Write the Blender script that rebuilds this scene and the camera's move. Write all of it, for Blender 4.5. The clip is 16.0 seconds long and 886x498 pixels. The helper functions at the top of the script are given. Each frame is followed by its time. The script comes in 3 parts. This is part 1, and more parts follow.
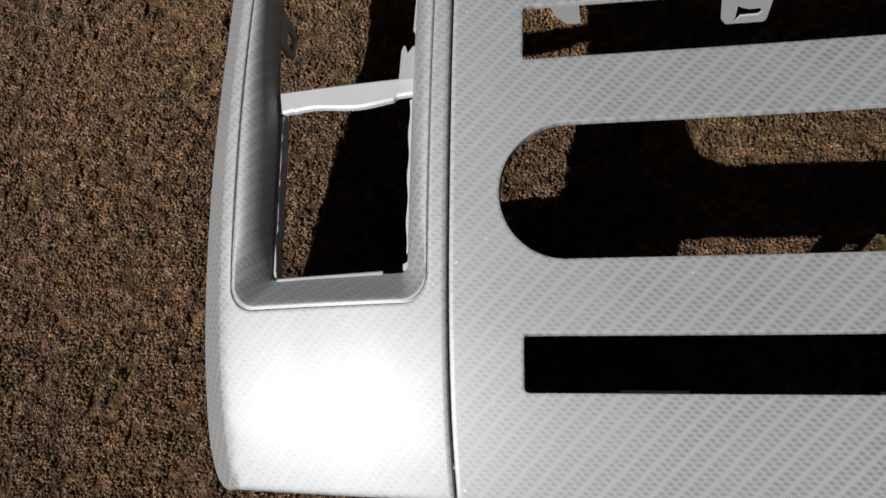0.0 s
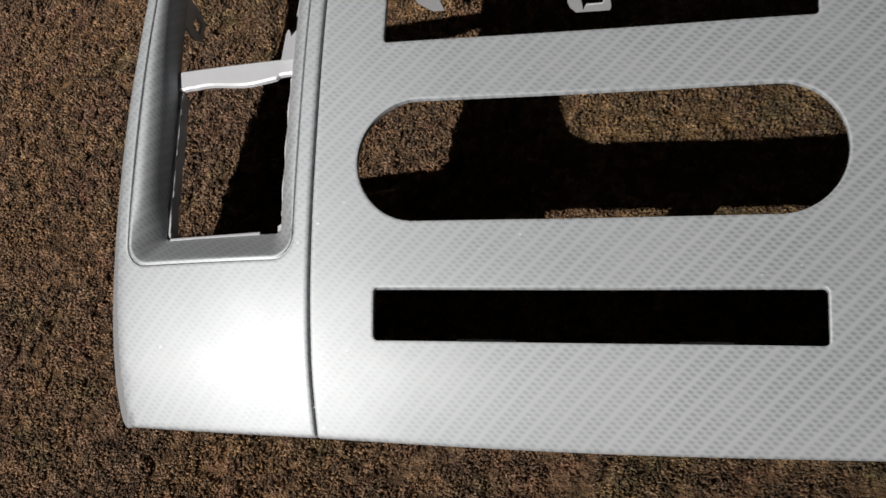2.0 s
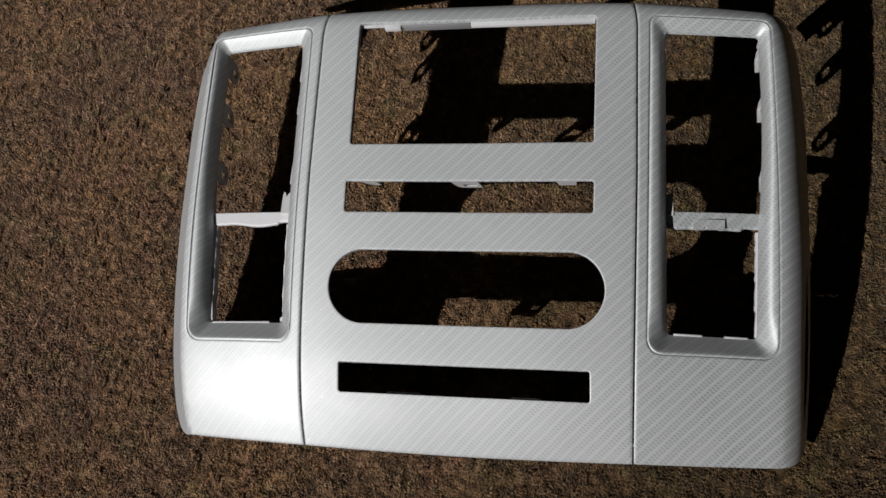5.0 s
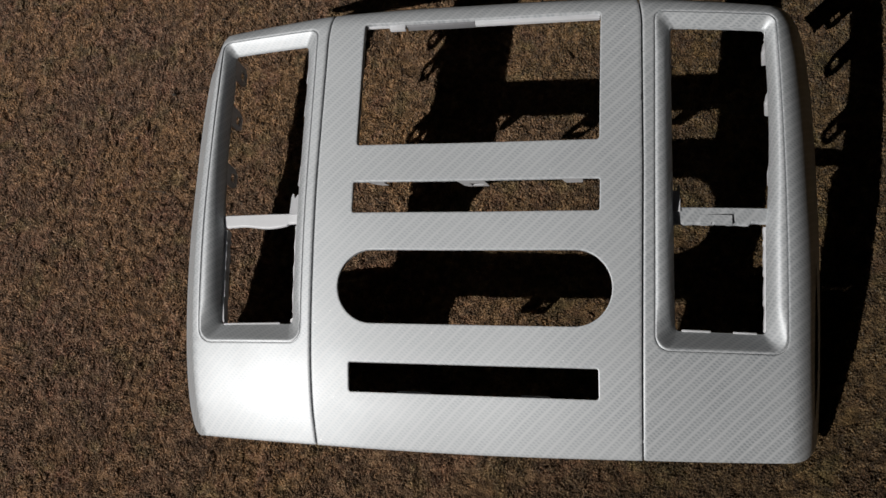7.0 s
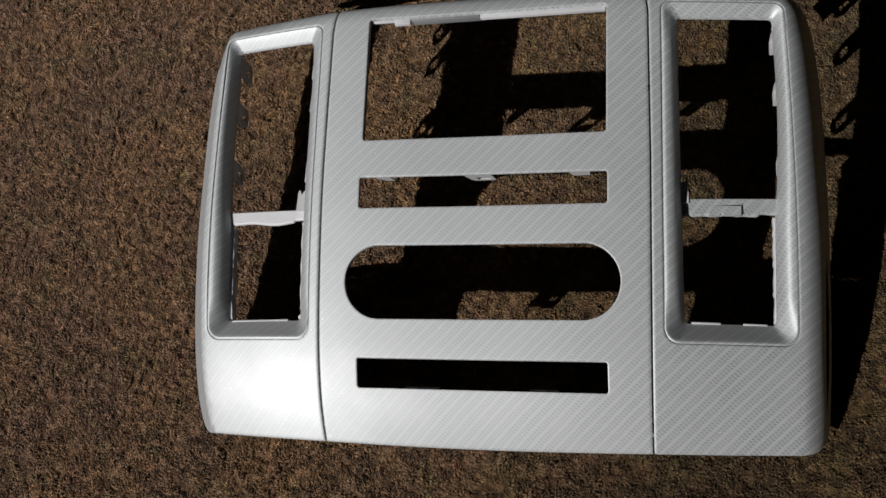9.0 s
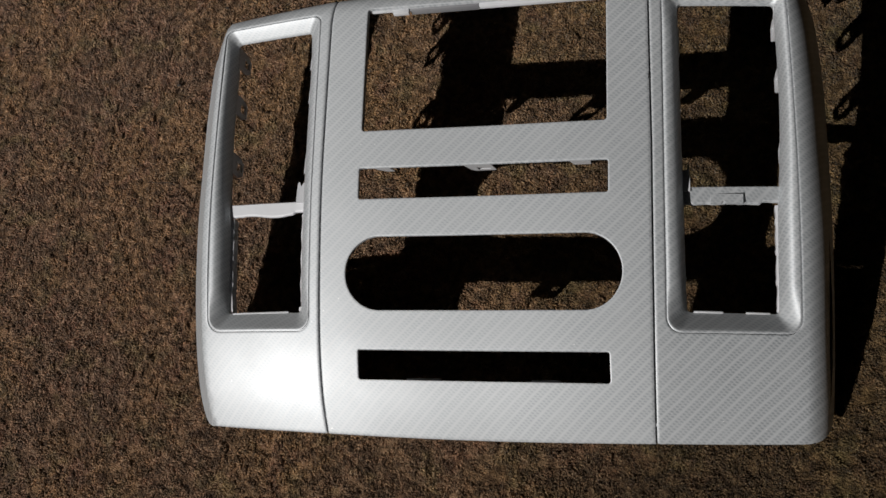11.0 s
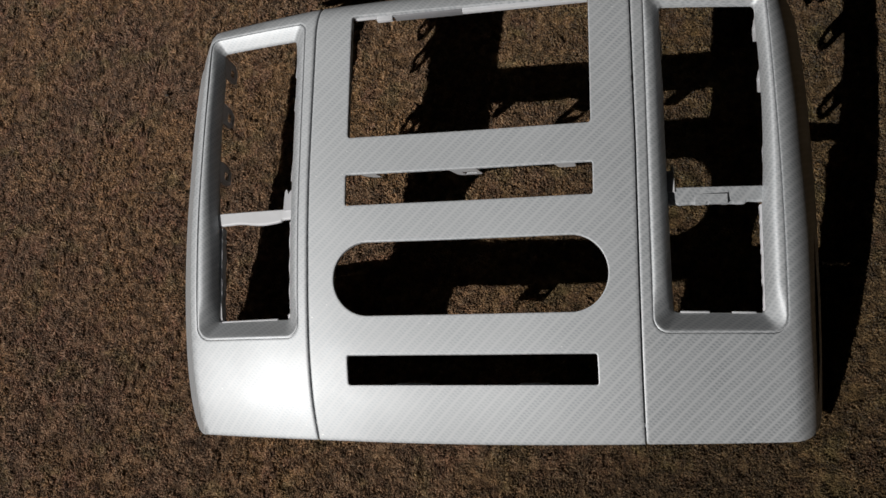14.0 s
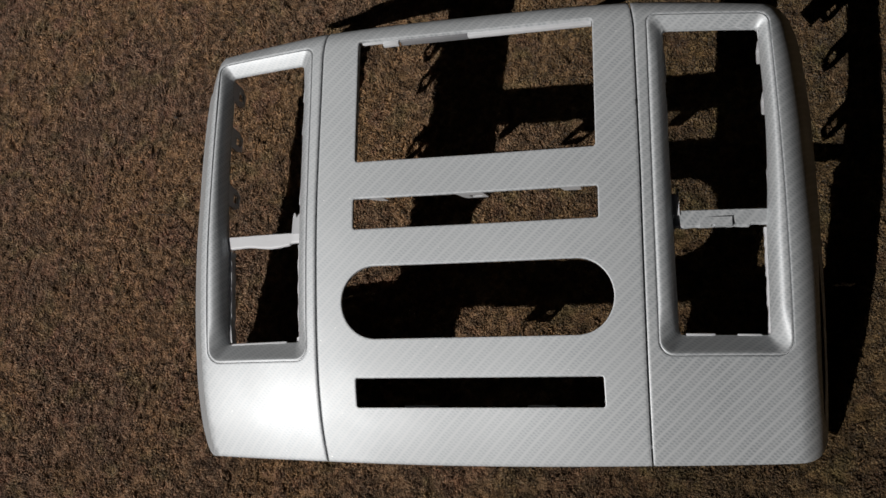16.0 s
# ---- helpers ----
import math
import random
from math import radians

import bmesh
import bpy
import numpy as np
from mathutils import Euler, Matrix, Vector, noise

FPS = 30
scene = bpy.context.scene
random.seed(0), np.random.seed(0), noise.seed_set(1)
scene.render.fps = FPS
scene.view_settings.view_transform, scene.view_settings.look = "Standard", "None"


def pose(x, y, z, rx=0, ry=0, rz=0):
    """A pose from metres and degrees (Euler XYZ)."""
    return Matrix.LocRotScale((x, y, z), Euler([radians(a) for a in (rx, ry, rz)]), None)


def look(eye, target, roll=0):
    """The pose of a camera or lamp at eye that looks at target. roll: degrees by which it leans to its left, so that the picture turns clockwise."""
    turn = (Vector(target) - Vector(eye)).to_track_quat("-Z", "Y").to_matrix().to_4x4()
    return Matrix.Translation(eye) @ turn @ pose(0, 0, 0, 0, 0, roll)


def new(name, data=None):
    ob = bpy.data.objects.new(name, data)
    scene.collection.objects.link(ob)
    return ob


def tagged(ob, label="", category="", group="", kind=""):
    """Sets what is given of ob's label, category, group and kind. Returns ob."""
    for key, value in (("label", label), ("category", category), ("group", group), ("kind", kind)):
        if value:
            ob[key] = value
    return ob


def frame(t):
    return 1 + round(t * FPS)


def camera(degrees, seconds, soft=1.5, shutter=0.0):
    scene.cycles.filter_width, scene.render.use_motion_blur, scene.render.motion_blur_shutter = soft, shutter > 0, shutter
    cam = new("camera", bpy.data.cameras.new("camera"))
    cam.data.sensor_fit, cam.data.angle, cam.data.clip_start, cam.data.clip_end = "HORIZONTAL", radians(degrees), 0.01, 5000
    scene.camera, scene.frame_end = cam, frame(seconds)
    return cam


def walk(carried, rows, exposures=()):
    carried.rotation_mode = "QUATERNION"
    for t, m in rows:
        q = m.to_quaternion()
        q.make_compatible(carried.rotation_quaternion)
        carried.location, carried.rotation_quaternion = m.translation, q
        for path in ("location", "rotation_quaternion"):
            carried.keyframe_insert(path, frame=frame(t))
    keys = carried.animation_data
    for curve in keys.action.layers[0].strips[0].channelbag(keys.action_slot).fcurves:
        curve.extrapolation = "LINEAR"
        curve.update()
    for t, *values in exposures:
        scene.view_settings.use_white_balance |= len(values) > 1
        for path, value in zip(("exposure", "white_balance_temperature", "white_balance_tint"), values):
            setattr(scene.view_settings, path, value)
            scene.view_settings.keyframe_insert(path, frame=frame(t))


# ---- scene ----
from mathutils.geometry import delaunay_2d_cdt

# camera: seconds, place in metres, turn in degrees
cam = camera(49.53, 16.0, soft=1.5, shutter=0.25)
ROWS = [
    (0, -0.0400, -0.2755, 0.4128, 24.443, 12.153, 3.748),
    (0.5, -0.0386, -0.2901, 0.3994, 25.003, 12.415, 4.652),
    (1, -0.0244, -0.2876, 0.3959, 25.269, 13.116, 4.554),
    (1.5, 0.0063, -0.2904, 0.4061, 25.419, 13.364, 5.181),
    (2, 0.0381, -0.2989, 0.4306, 24.311, 13.239, 5.218),
    (2.5, 0.0668, -0.2997, 0.4861, 23.774, 12.018, 4.535),
    (3, 0.0820, -0.2976, 0.5395, 22.908, 11.161, 5.484),
    (3.5, 0.1004, -0.3023, 0.6050, 21.605, 10.631, 4.297),
    (4, 0.1073, -0.2966, 0.6679, 19.527, 10.484, 4.711),
    (4.5, 0.1119, -0.2994, 0.7104, 19.629, 10.959, 5.343),
    (4.7, 0.1187, -0.2958, 0.7251, 19.466, 10.876, 5.055),
    (6.8, 0.1408, -0.2910, 0.7295, 19.198, 12.568, 4.250),
    (7, 0.1376, -0.2900, 0.7281, 18.858, 12.571, 4.229),
    (7.5, 0.1381, -0.2918, 0.7219, 18.324, 12.953, 4.011),
    (8, 0.1399, -0.2914, 0.7206, 17.947, 12.977, 3.689),
    (8.5, 0.1396, -0.2905, 0.7249, 18.576, 13.174, 3.789),
    (11, 0.1412, -0.2902, 0.7203, 18.014, 13.779, 3.436),
    (11.5, 0.1388, -0.2895, 0.7195, 17.811, 13.783, 3.278),
    (12, 0.1367, -0.2909, 0.7184, 17.916, 13.745, 3.369),
    (12.5, 0.1379, -0.2888, 0.7185, 17.917, 13.806, 3.074),
    (13, 0.1369, -0.2898, 0.7190, 17.936, 13.625, 2.940),
    (13.5, 0.1425, -0.2913, 0.7197, 18.046, 13.892, 2.594),
    (14, 0.1498, -0.2910, 0.7204, 18.087, 14.011, 2.411),
    (14.5, 0.1472, -0.2889, 0.7218, 18.352, 14.015, 2.343),
    (15, 0.1459, -0.2907, 0.7198, 18.170, 14.168, 2.267),
    (15.5, 0.1512, -0.2881, 0.7208, 17.973, 14.387, 2.131),
    (16, 0.1533, -0.2793, 0.7296, 18.278, 14.641, 2.229),
]
walk(cam, [(t, pose(x, y, z, rx, ry, rz)) for t, x, y, z, rx, ry, rz in ROWS],
     exposures=((0.0, -0.06), (4.5, -0.08), (7.0, -0.10), (8.5, -0.13), (11.0, -0.17), (16.0, -0.19)))

# ---- light: low sun from the front left, through an opening in the added room ----
SUN_WAY = Vector((-0.86, -1.003, 1.0)).normalized()
world = bpy.data.worlds.new("sky")
scene.world = world
world.use_nodes = True
sky = world.node_tree.nodes.new("ShaderNodeTexSky")
sky.sky_type = "NISHITA"
sky.sun_disc = False
sky.sun_elevation = math.asin(SUN_WAY.z)
sky.sun_rotation = math.atan2(SUN_WAY.x, SUN_WAY.y)
world.node_tree.links.new(sky.outputs[0], world.node_tree.nodes["Background"].inputs[0])
world.node_tree.nodes["Background"].inputs[1].default_value = 0.05
sun_data = bpy.data.lights.new("sun", "SUN")
sun_data.energy, sun_data.angle, sun_data.color = 4.6, radians(0.5), (1.0, 0.975, 0.94)
sun = new("sun", sun_data)
sun.matrix_world = look(SUN_WAY * 6, (0, 0, 0))


# ---- materials ----
def material(name):
    m = bpy.data.materials.new(name)
    m.use_nodes = True
    return m, m.node_tree, m.node_tree.nodes["Principled BSDF"]


def link(tree, a, b):
    tree.links.new(a, b)


def calc(tree, op, a, b=None, c=None, clamp=False):
    n = tree.nodes.new("ShaderNodeMath")
    n.operation, n.use_clamp = op, clamp
    for i, v in enumerate((a, b, c)):
        if v is None:
            continue
        if isinstance(v, (int, float)):
            n.inputs[i].default_value = v
        else:
            link(tree, v, n.inputs[i])
    return n.outputs[0]


def soft_step(tree, v, lo, hi):
    n = tree.nodes.new("ShaderNodeMapRange")
    n.interpolation_type = "SMOOTHSTEP"
    link(tree, v, n.inputs[0])
    n.inputs[1].default_value, n.inputs[2].default_value = lo, hi
    return n.outputs[0]


def mix(tree, fac, a, b, kind="MIX"):
    n = tree.nodes.new("ShaderNodeMix")
    n.data_type, n.blend_type = "RGBA", kind
    for socket, v in ((n.inputs[0], fac), (n.inputs[6], a), (n.inputs[7], b)):
        if isinstance(v, (int, float)):
            socket.default_value = v
        elif isinstance(v, tuple):
            socket.default_value = (*v, 1)
        else:
            link(tree, v, socket)
    return n.outputs[2]


def noise_of(tree, vector, scale, detail=3.0, rough=0.55):
    n = tree.nodes.new("ShaderNodeTexNoise")
    n.inputs["Scale"].default_value, n.inputs["Detail"].default_value, n.inputs["Roughness"].default_value = scale, detail, rough
    if vector is not None:
        link(tree, vector, n.inputs["Vector"])
    return n.outputs[0]


def bump(tree, height, strength, distance):
    n = tree.nodes.new("ShaderNodeBump")
    n.inputs["Strength"].default_value, n.inputs["Distance"].default_value = strength, distance
    link(tree, height, n.inputs["Height"])
    return n.outputs[0]


def weave_material():
    """Silver-white satin film with a printed twill of grey dashes in slanting bands."""
    m, t, bsdf = material("weave_film")
    laid = t.nodes.new("ShaderNodeAttribute")
    laid.attribute_name = "film"
    co = laid.outputs["Vector"]
    wob = t.nodes.new("ShaderNodeVectorMath")
    wob.operation = "MULTIPLY_ADD"
    nz = t.nodes.new("ShaderNodeTexNoise")
    nz.inputs["Scale"].default_value = 45
    link(t, co, nz.inputs["Vector"])
    link(t, nz.outputs["Color"], wob.inputs[0])
    wob.inputs[1].default_value = (0.0011, 0.0011, 0)
    link(t, co, wob.inputs[2])
    xyz = t.nodes.new("ShaderNodeSeparateXYZ")
    link(t, wob.outputs[0], xyz.inputs[0])
    x, y = xyz.outputs[0], xyz.outputs[1]
    across = calc(t, "SUBTRACT", calc(t, "MULTIPLY", x, 0.682), calc(t, "MULTIPLY", y, 0.731))
    along = calc(t, "ADD", calc(t, "MULTIPLY", x, 0.731), calc(t, "MULTIPLY", y, 0.682))
    pm = calc(t, "MULTIPLY", calc(t, "SUBTRACT", calc(t, "FRACT", calc(t, "DIVIDE", across, 0.00620)), 0.5), 6.20)
    am = calc(t, "MULTIPLY", calc(t, "SUBTRACT", calc(t, "FRACT", calc(t, "ADD", calc(t, "DIVIDE", along, 0.00232), calc(t, "MULTIPLY", pm, -0.045))), 0.5), 2.32)
    e = calc(t, "SUBTRACT", calc(t, "ABSOLUTE", pm), 1.17)
    am = calc(t, "SUBTRACT", am, calc(t, "MULTIPLY", calc(t, "MULTIPLY", e, calc(t, "SIGN", pm)), 0.32))
    r2 = calc(t, "ADD", calc(t, "POWER", calc(t, "DIVIDE", e, 1.05), 2.0), calc(t, "POWER", calc(t, "DIVIDE", am, 0.62), 2.0))
    spot = calc(t, "SUBTRACT", 1.0, soft_step(t, r2, 0.0, 2.0))
    band = calc(t, "SUBTRACT", 1.0, soft_step(t, calc(t, "ABSOLUTE", pm), 1.9, 3.2))
    fleck = calc(t, "MULTIPLY_ADD", band, 0.20, calc(t, "MULTIPLY", spot, 0.80))
    amount = calc(t, "MULTIPLY", fleck, calc(t, "MULTIPLY_ADD", noise_of(t, co, 45, 4), 0.78, 0.27), clamp=True)
    haze = noise_of(t, co, 14, 4)
    base = mix(t, haze, PANEL_LIGHT, PANEL_DIM)
    col = mix(t, amount, base, PANEL_FLECK)
    speck = soft_step(t, noise_of(t, co, 420, 2, 0.4), 0.74, 0.79)
    col = mix(t, calc(t, "MULTIPLY", speck, 0.35), col, (0.18, 0.17, 0.16))
    dust = soft_step(t, noise_of(t, wob.outputs[0], 350, 2, 0.4), 0.755, 0.79)
    col = mix(t, calc(t, "MULTIPLY", dust, 0.6), col, (0.85, 0.85, 0.83))
    link(t, col, bsdf.inputs["Base Color"])
    rough = calc(t, "MULTIPLY_ADD", noise_of(t, co, 30, 4), 0.12, PANEL_ROUGH)
    link(t, rough, bsdf.inputs["Roughness"])
    link(t, calc(t, "MULTIPLY_ADD", amount, FLECK_METAL - PANEL_METAL, PANEL_METAL), bsdf.inputs["Metallic"])
    bsdf.inputs["IOR"].default_value = 1.45
    bsdf.inputs["Anisotropic"].default_value = 0.6
    grain = t.nodes.new("ShaderNodeCombineXYZ")
    grain.inputs[1].default_value = 1.0
    link(t, grain.outputs[0], bsdf.inputs["Tangent"])
    bsdf.inputs["Coat Weight"].default_value = 0.35
    bsdf.inputs["Coat Roughness"].default_value = 0.45
    bsdf.inputs["Coat IOR"].default_value = 1.6
    link(t, bump(t, noise_of(t, co, 1300, 2), 0.10, 0.0004), bsdf.inputs["Normal"])
    return m


PANEL_LIGHT, PANEL_DIM, PANEL_FLECK = (0.450, 0.462, 0.476), (0.414, 0.427, 0.441), (0.288, 0.313, 0.334)
PANEL_ROUGH, PANEL_METAL, FLECK_METAL = 0.51, 0.31, 0.61
WEAVE = weave_material()


def plastic_material(name, color, rough):
    m, t, bsdf = material(name)
    co = t.nodes.new("ShaderNodeTexCoord").outputs["Object"]
    n = noise_of(t, co, 70, 4)
    dark = tuple(c * 0.8 for c in color)
    link(t, mix(t, n, color, dark), bsdf.inputs["Base Color"])
    bsdf.inputs["Roughness"].default_value = rough
    link(t, bump(t, noise_of(t, co, 900, 2), 0.15, 0.0004), bsdf.inputs["Normal"])
    return m


SPRAYED = plastic_material("sprayed_plastic", (0.545, 0.55, 0.57), 0.38)
# darker grey that puts the back block's shade into its colour
SHADE_GREY = plastic_material("shade_grey_plastic", (0.20, 0.20, 0.21), 0.5)
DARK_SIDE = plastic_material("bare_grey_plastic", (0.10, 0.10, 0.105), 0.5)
RECESS_BLACK = plastic_material("black_hole", (0.015, 0.015, 0.015), 0.6)


def pile_colour(t, co, rand):
    """Tan, grey-olive and red-brown yarns, mixed in blotches, each tip lighter or darker; all of it dimmed towards +x.
    """
    a = mix(t, soft_step(t, noise_of(t, co, 7, 3, 0.6), 0.38, 0.62), (0.180, 0.112, 0.070), (0.262, 0.158, 0.076))
    b = mix(t, soft_step(t, noise_of(t, co, 38, 3, 0.6), 0.50, 0.66), a, (0.212, 0.118, 0.072))
    turned = t.nodes.new("ShaderNodeVectorMath")
    turned.operation = "ADD"
    link(t, co, turned.inputs[0])
    turned.inputs[1].default_value = (3.1, 1.7, 0.4)
    c = mix(t, soft_step(t, noise_of(t, turned.outputs[0], 30, 3, 0.6), 0.52, 0.68), b, (0.198, 0.142, 0.068))
    other = calc(t, "FRACT", calc(t, "MULTIPLY", rand, 7.31))
    c = mix(t, calc(t, "MULTIPLY", soft_step(t, other, 0.55, 1.0), 0.55), c, (0.330, 0.255, 0.170))
    c = mix(t, calc(t, "MULTIPLY", soft_step(t, other, 0.45, 0.0), 0.6), c, (0.120, 0.070, 0.042))
    # dimming to about half towards +x is put into the colour, tinted olive
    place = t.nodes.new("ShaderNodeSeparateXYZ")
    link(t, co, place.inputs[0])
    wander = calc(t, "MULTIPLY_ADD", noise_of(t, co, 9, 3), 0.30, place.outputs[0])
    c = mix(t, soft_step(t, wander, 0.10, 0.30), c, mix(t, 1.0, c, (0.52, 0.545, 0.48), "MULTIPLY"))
    # slight bluish lift of the colour towards -x
    c = mix(t, soft_step(t, wander, 0.02, -0.20), c, mix(t, 1.0, c, (1.03, 1.01, 1.09), "MULTIPLY"))
    r = calc(t, "MULTIPLY_ADD", calc(t, "POWER", rand, 1.3), 0.44, 0.78)
    clump = calc(t, "MULTIPLY_ADD", soft_step(t, noise_of(t, co, 190, 3, 0.55), 0.39, 0.61), 0.72, 0.60)
    lump = calc(t, "MULTIPLY_ADD", soft_step(t, noise_of(t, turned.outputs[0], 100, 2, 0.5), 0.38, 0.62), 0.40, 0.79)
    return mix(t, 1.0, mix(t, 1.0, c, (0.97, 0.925, 0.875), "MULTIPLY"), calc(t, "MULTIPLY", lump, calc(t, "MULTIPLY", r, clump)), "MULTIPLY")


def carpet_material():
    m, t, bsdf = material("carpet_pile")
    co = t.nodes.new("ShaderNodeTexCoord").outputs["Object"]
    yarn = t.nodes.new("ShaderNodeAttribute")
    yarn.attribute_name = "yarn"
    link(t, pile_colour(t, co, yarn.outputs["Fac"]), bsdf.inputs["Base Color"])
    bsdf.inputs["Roughness"].default_value = 0.9
    bsdf.inputs["Specular IOR Level"].default_value = 0.15
    bsdf.inputs["Sheen Weight"].default_value = 0.15
    return m


def carpet_base_material():
    m, t, bsdf = material("carpet_base")
    co = t.nodes.new("ShaderNodeTexCoord").outputs["Object"]
    n = noise_of(t, co, 480, 3, 0.7)
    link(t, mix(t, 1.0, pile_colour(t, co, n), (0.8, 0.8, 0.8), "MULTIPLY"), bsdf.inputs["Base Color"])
    bsdf.inputs["Roughness"].default_value = 0.95
    bsdf.inputs["Specular IOR Level"].default_value = 0.1
    link(t, bump(t, n, 0.9, 0.006), bsdf.inputs["Normal"])
    return m


def wall_material():
    m, t, bsdf = material("wall_paint")
    co = t.nodes.new("ShaderNodeTexCoord").outputs["Object"]
    link(t, mix(t, noise_of(t, co, 3, 4), (0.15, 0.15, 0.15), (0.12, 0.12, 0.12)), bsdf.inputs["Base Color"])
    bsdf.inputs["Roughness"].default_value = 0.85
    link(t, bump(t, noise_of(t, co, 160, 3), 0.2, 0.002), bsdf.inputs["Normal"])
    return m


PILE, BACKING, PAINT = carpet_material(), carpet_base_material(), wall_material()


# ---- mesh helpers ----
def lay_film(me, coords):
    """Stores how the printed film lies on each vertex, in metres along the unrolled sheet."""
    me.attributes.new("film", "FLOAT_VECTOR", "POINT").data.foreach_set("vector", np.array(coords, np.float32).ravel())


def mesh_object(name, verts, faces, mat, parent=None, label="", sharp=35.0, film=None):
    me = bpy.data.meshes.new(name)
    me.from_pydata([tuple(v) for v in verts], [], faces)
    lay_film(me, film if film is not None else [(x, y, 0.0) for x, y, _ in verts])
    bm = bmesh.new()
    bm.from_mesh(me)
    bmesh.ops.recalc_face_normals(bm, faces=bm.faces)
    bm.to_mesh(me)
    bm.free()
    me.polygons.foreach_set("use_smooth", [True] * len(me.polygons))
    me.set_sharp_from_angle(angle=radians(sharp))
    me.materials.append(mat)
    ob = new(name, me)
    if parent is not None:
        ob.parent = parent
    if label:
        tagged(ob, label)
    return ob


def part(name, bm, mat, parent, label="", sharp=35.0):
    me = bpy.data.meshes.new(name)
    bmesh.ops.recalc_face_normals(bm, faces=bm.faces)
    bm.to_mesh(me)
    bm.free()
    lay_film(me, [(v.co.x, v.co.y - v.co.z, 0.0) for v in me.vertices])
    me.polygons.foreach_set("use_smooth", [True] * len(me.polygons))
    me.set_sharp_from_angle(angle=radians(sharp))
    me.materials.append(mat)
    ob = new(name, me)
    if parent is not None:
        ob.parent = parent
    if label:
        tagged(ob, label)
    return ob


def add_box(bm, lo, hi, m=None, edge=0.0004):
    """A bevelled box between two corners."""
    made = bmesh.ops.create_cube(bm, size=1.0)["verts"]
    lo, hi = Vector(lo), Vector(hi)
    bmesh.ops.scale(bm, vec=hi - lo, verts=made)
    bmesh.ops.translate(bm, vec=(lo + hi) / 2, verts=made)
    if edge:
        edges = list({e for v in made for e in v.link_edges})
        made = bmesh.ops.bevel(bm, geom=edges, offset=edge, segments=2, affect="EDGES", profile=0.5)["verts"]
    if m is not None:
        bmesh.ops.transform(bm, matrix=m, verts=list({v for v in made}))


def outline_solid(bm, outline, thick, m, holes=()):
    """A flat plate: outline in its own x and y, thick along z, with holes, set at the pose m."""
    loops = [list(outline)] + [list(h) for h in holes]
    flat = [Vector(p) for loop in loops for p in loop]
    edges, start = [], 0
    for loop in loops:
        n = len(loop)
        edges += [(start + i, start + (i + 1) % n) for i in range(n)]
        start += n
    vs, _, fs, *_ = delaunay_2d_cdt(flat, edges, [], 0, 1e-7)
    keep = []
    for f in fs:
        c = sum((vs[i] for i in f), Vector((0, 0))) / len(f)
        if inside(c, loops[0]) and not any(inside(c, h) for h in loops[1:]):
            keep.append(f)
    low = [bm.verts.new(m @ Vector((v.x, v.y, 0))) for v in vs]
    top = [bm.verts.new(m @ Vector((v.x, v.y, thick))) for v in vs]
    count = {}
    for f in keep:
        bm.faces.new([low[i] for i in reversed(f)])
        bm.faces.new([top[i] for i in f])
        for a, b in zip(f, list(f[1:]) + [f[0]]):
            count[(a, b)] = count.get((a, b), 0) + 1
    for a, b in count:
        if (b, a) not in count:
            bm.faces.new([low[a], low[b], top[b], top[a]])
    for v in [v for v in bm.verts if not v.link_faces]:
        bm.verts.remove(v)


def inside(p, loop):
    hit, j = False, len(loop) - 1
    for i in range(len(loop)):
        (xi, yi), (xj, yj) = loop[i][:2], loop[j][:2]
        if (yi > p[1]) != (yj > p[1]) and p[0] < (xj - xi) * (p[1] - yi) / (yj - yi) + xi:
            hit = not hit
        j = i
    return hit


def rounded(corners, radii, arc=7, side=24):
    """A closed polyline, counter-clockwise, with rounded corners; always the same number of points for the same arc and side."""
    pts, n = [], len(corners)
    arcs = []
    for i in range(n):
        p, a, b = (Vector(corners[k]) for k in (i, i - 1, (i + 1) % n))
        u, w = (a - p).normalized(), (b - p).normalized()
        half = u.angle(w) / 2
        r = radii[i] if isinstance(radii, (list, tuple)) else radii
        reach = r / math.tan(half)
        c = p + (u + w).normalized() * (r / math.sin(half))
        s, e = p + u * reach - c, p + w * reach - c
        turn = s.angle_signed(e)
        arcs.append([c + Matrix.Rotation(-turn * k / (arc - 1), 2) @ s for k in range(arc)])
    for i in range(n):
        pts += arcs[i]
        s, e = arcs[i][-1], arcs[(i + 1) % n][0]
        pts += [s.lerp(e, (k + 1) / (side + 1)) for k in range(side)]
    return pts


def offset_loop(loop, d):
    """Moves a counter-clockwise loop outwards by d."""
    out, n = [], len(loop)
    for i in range(n):
        a, b = loop[i - 1], loop[(i + 1) % n]
        t = (Vector(b) - Vector(a)).normalized()
        out.append(Vector(loop[i]) + Vector((t.y, -t.x)) * d)
    return out


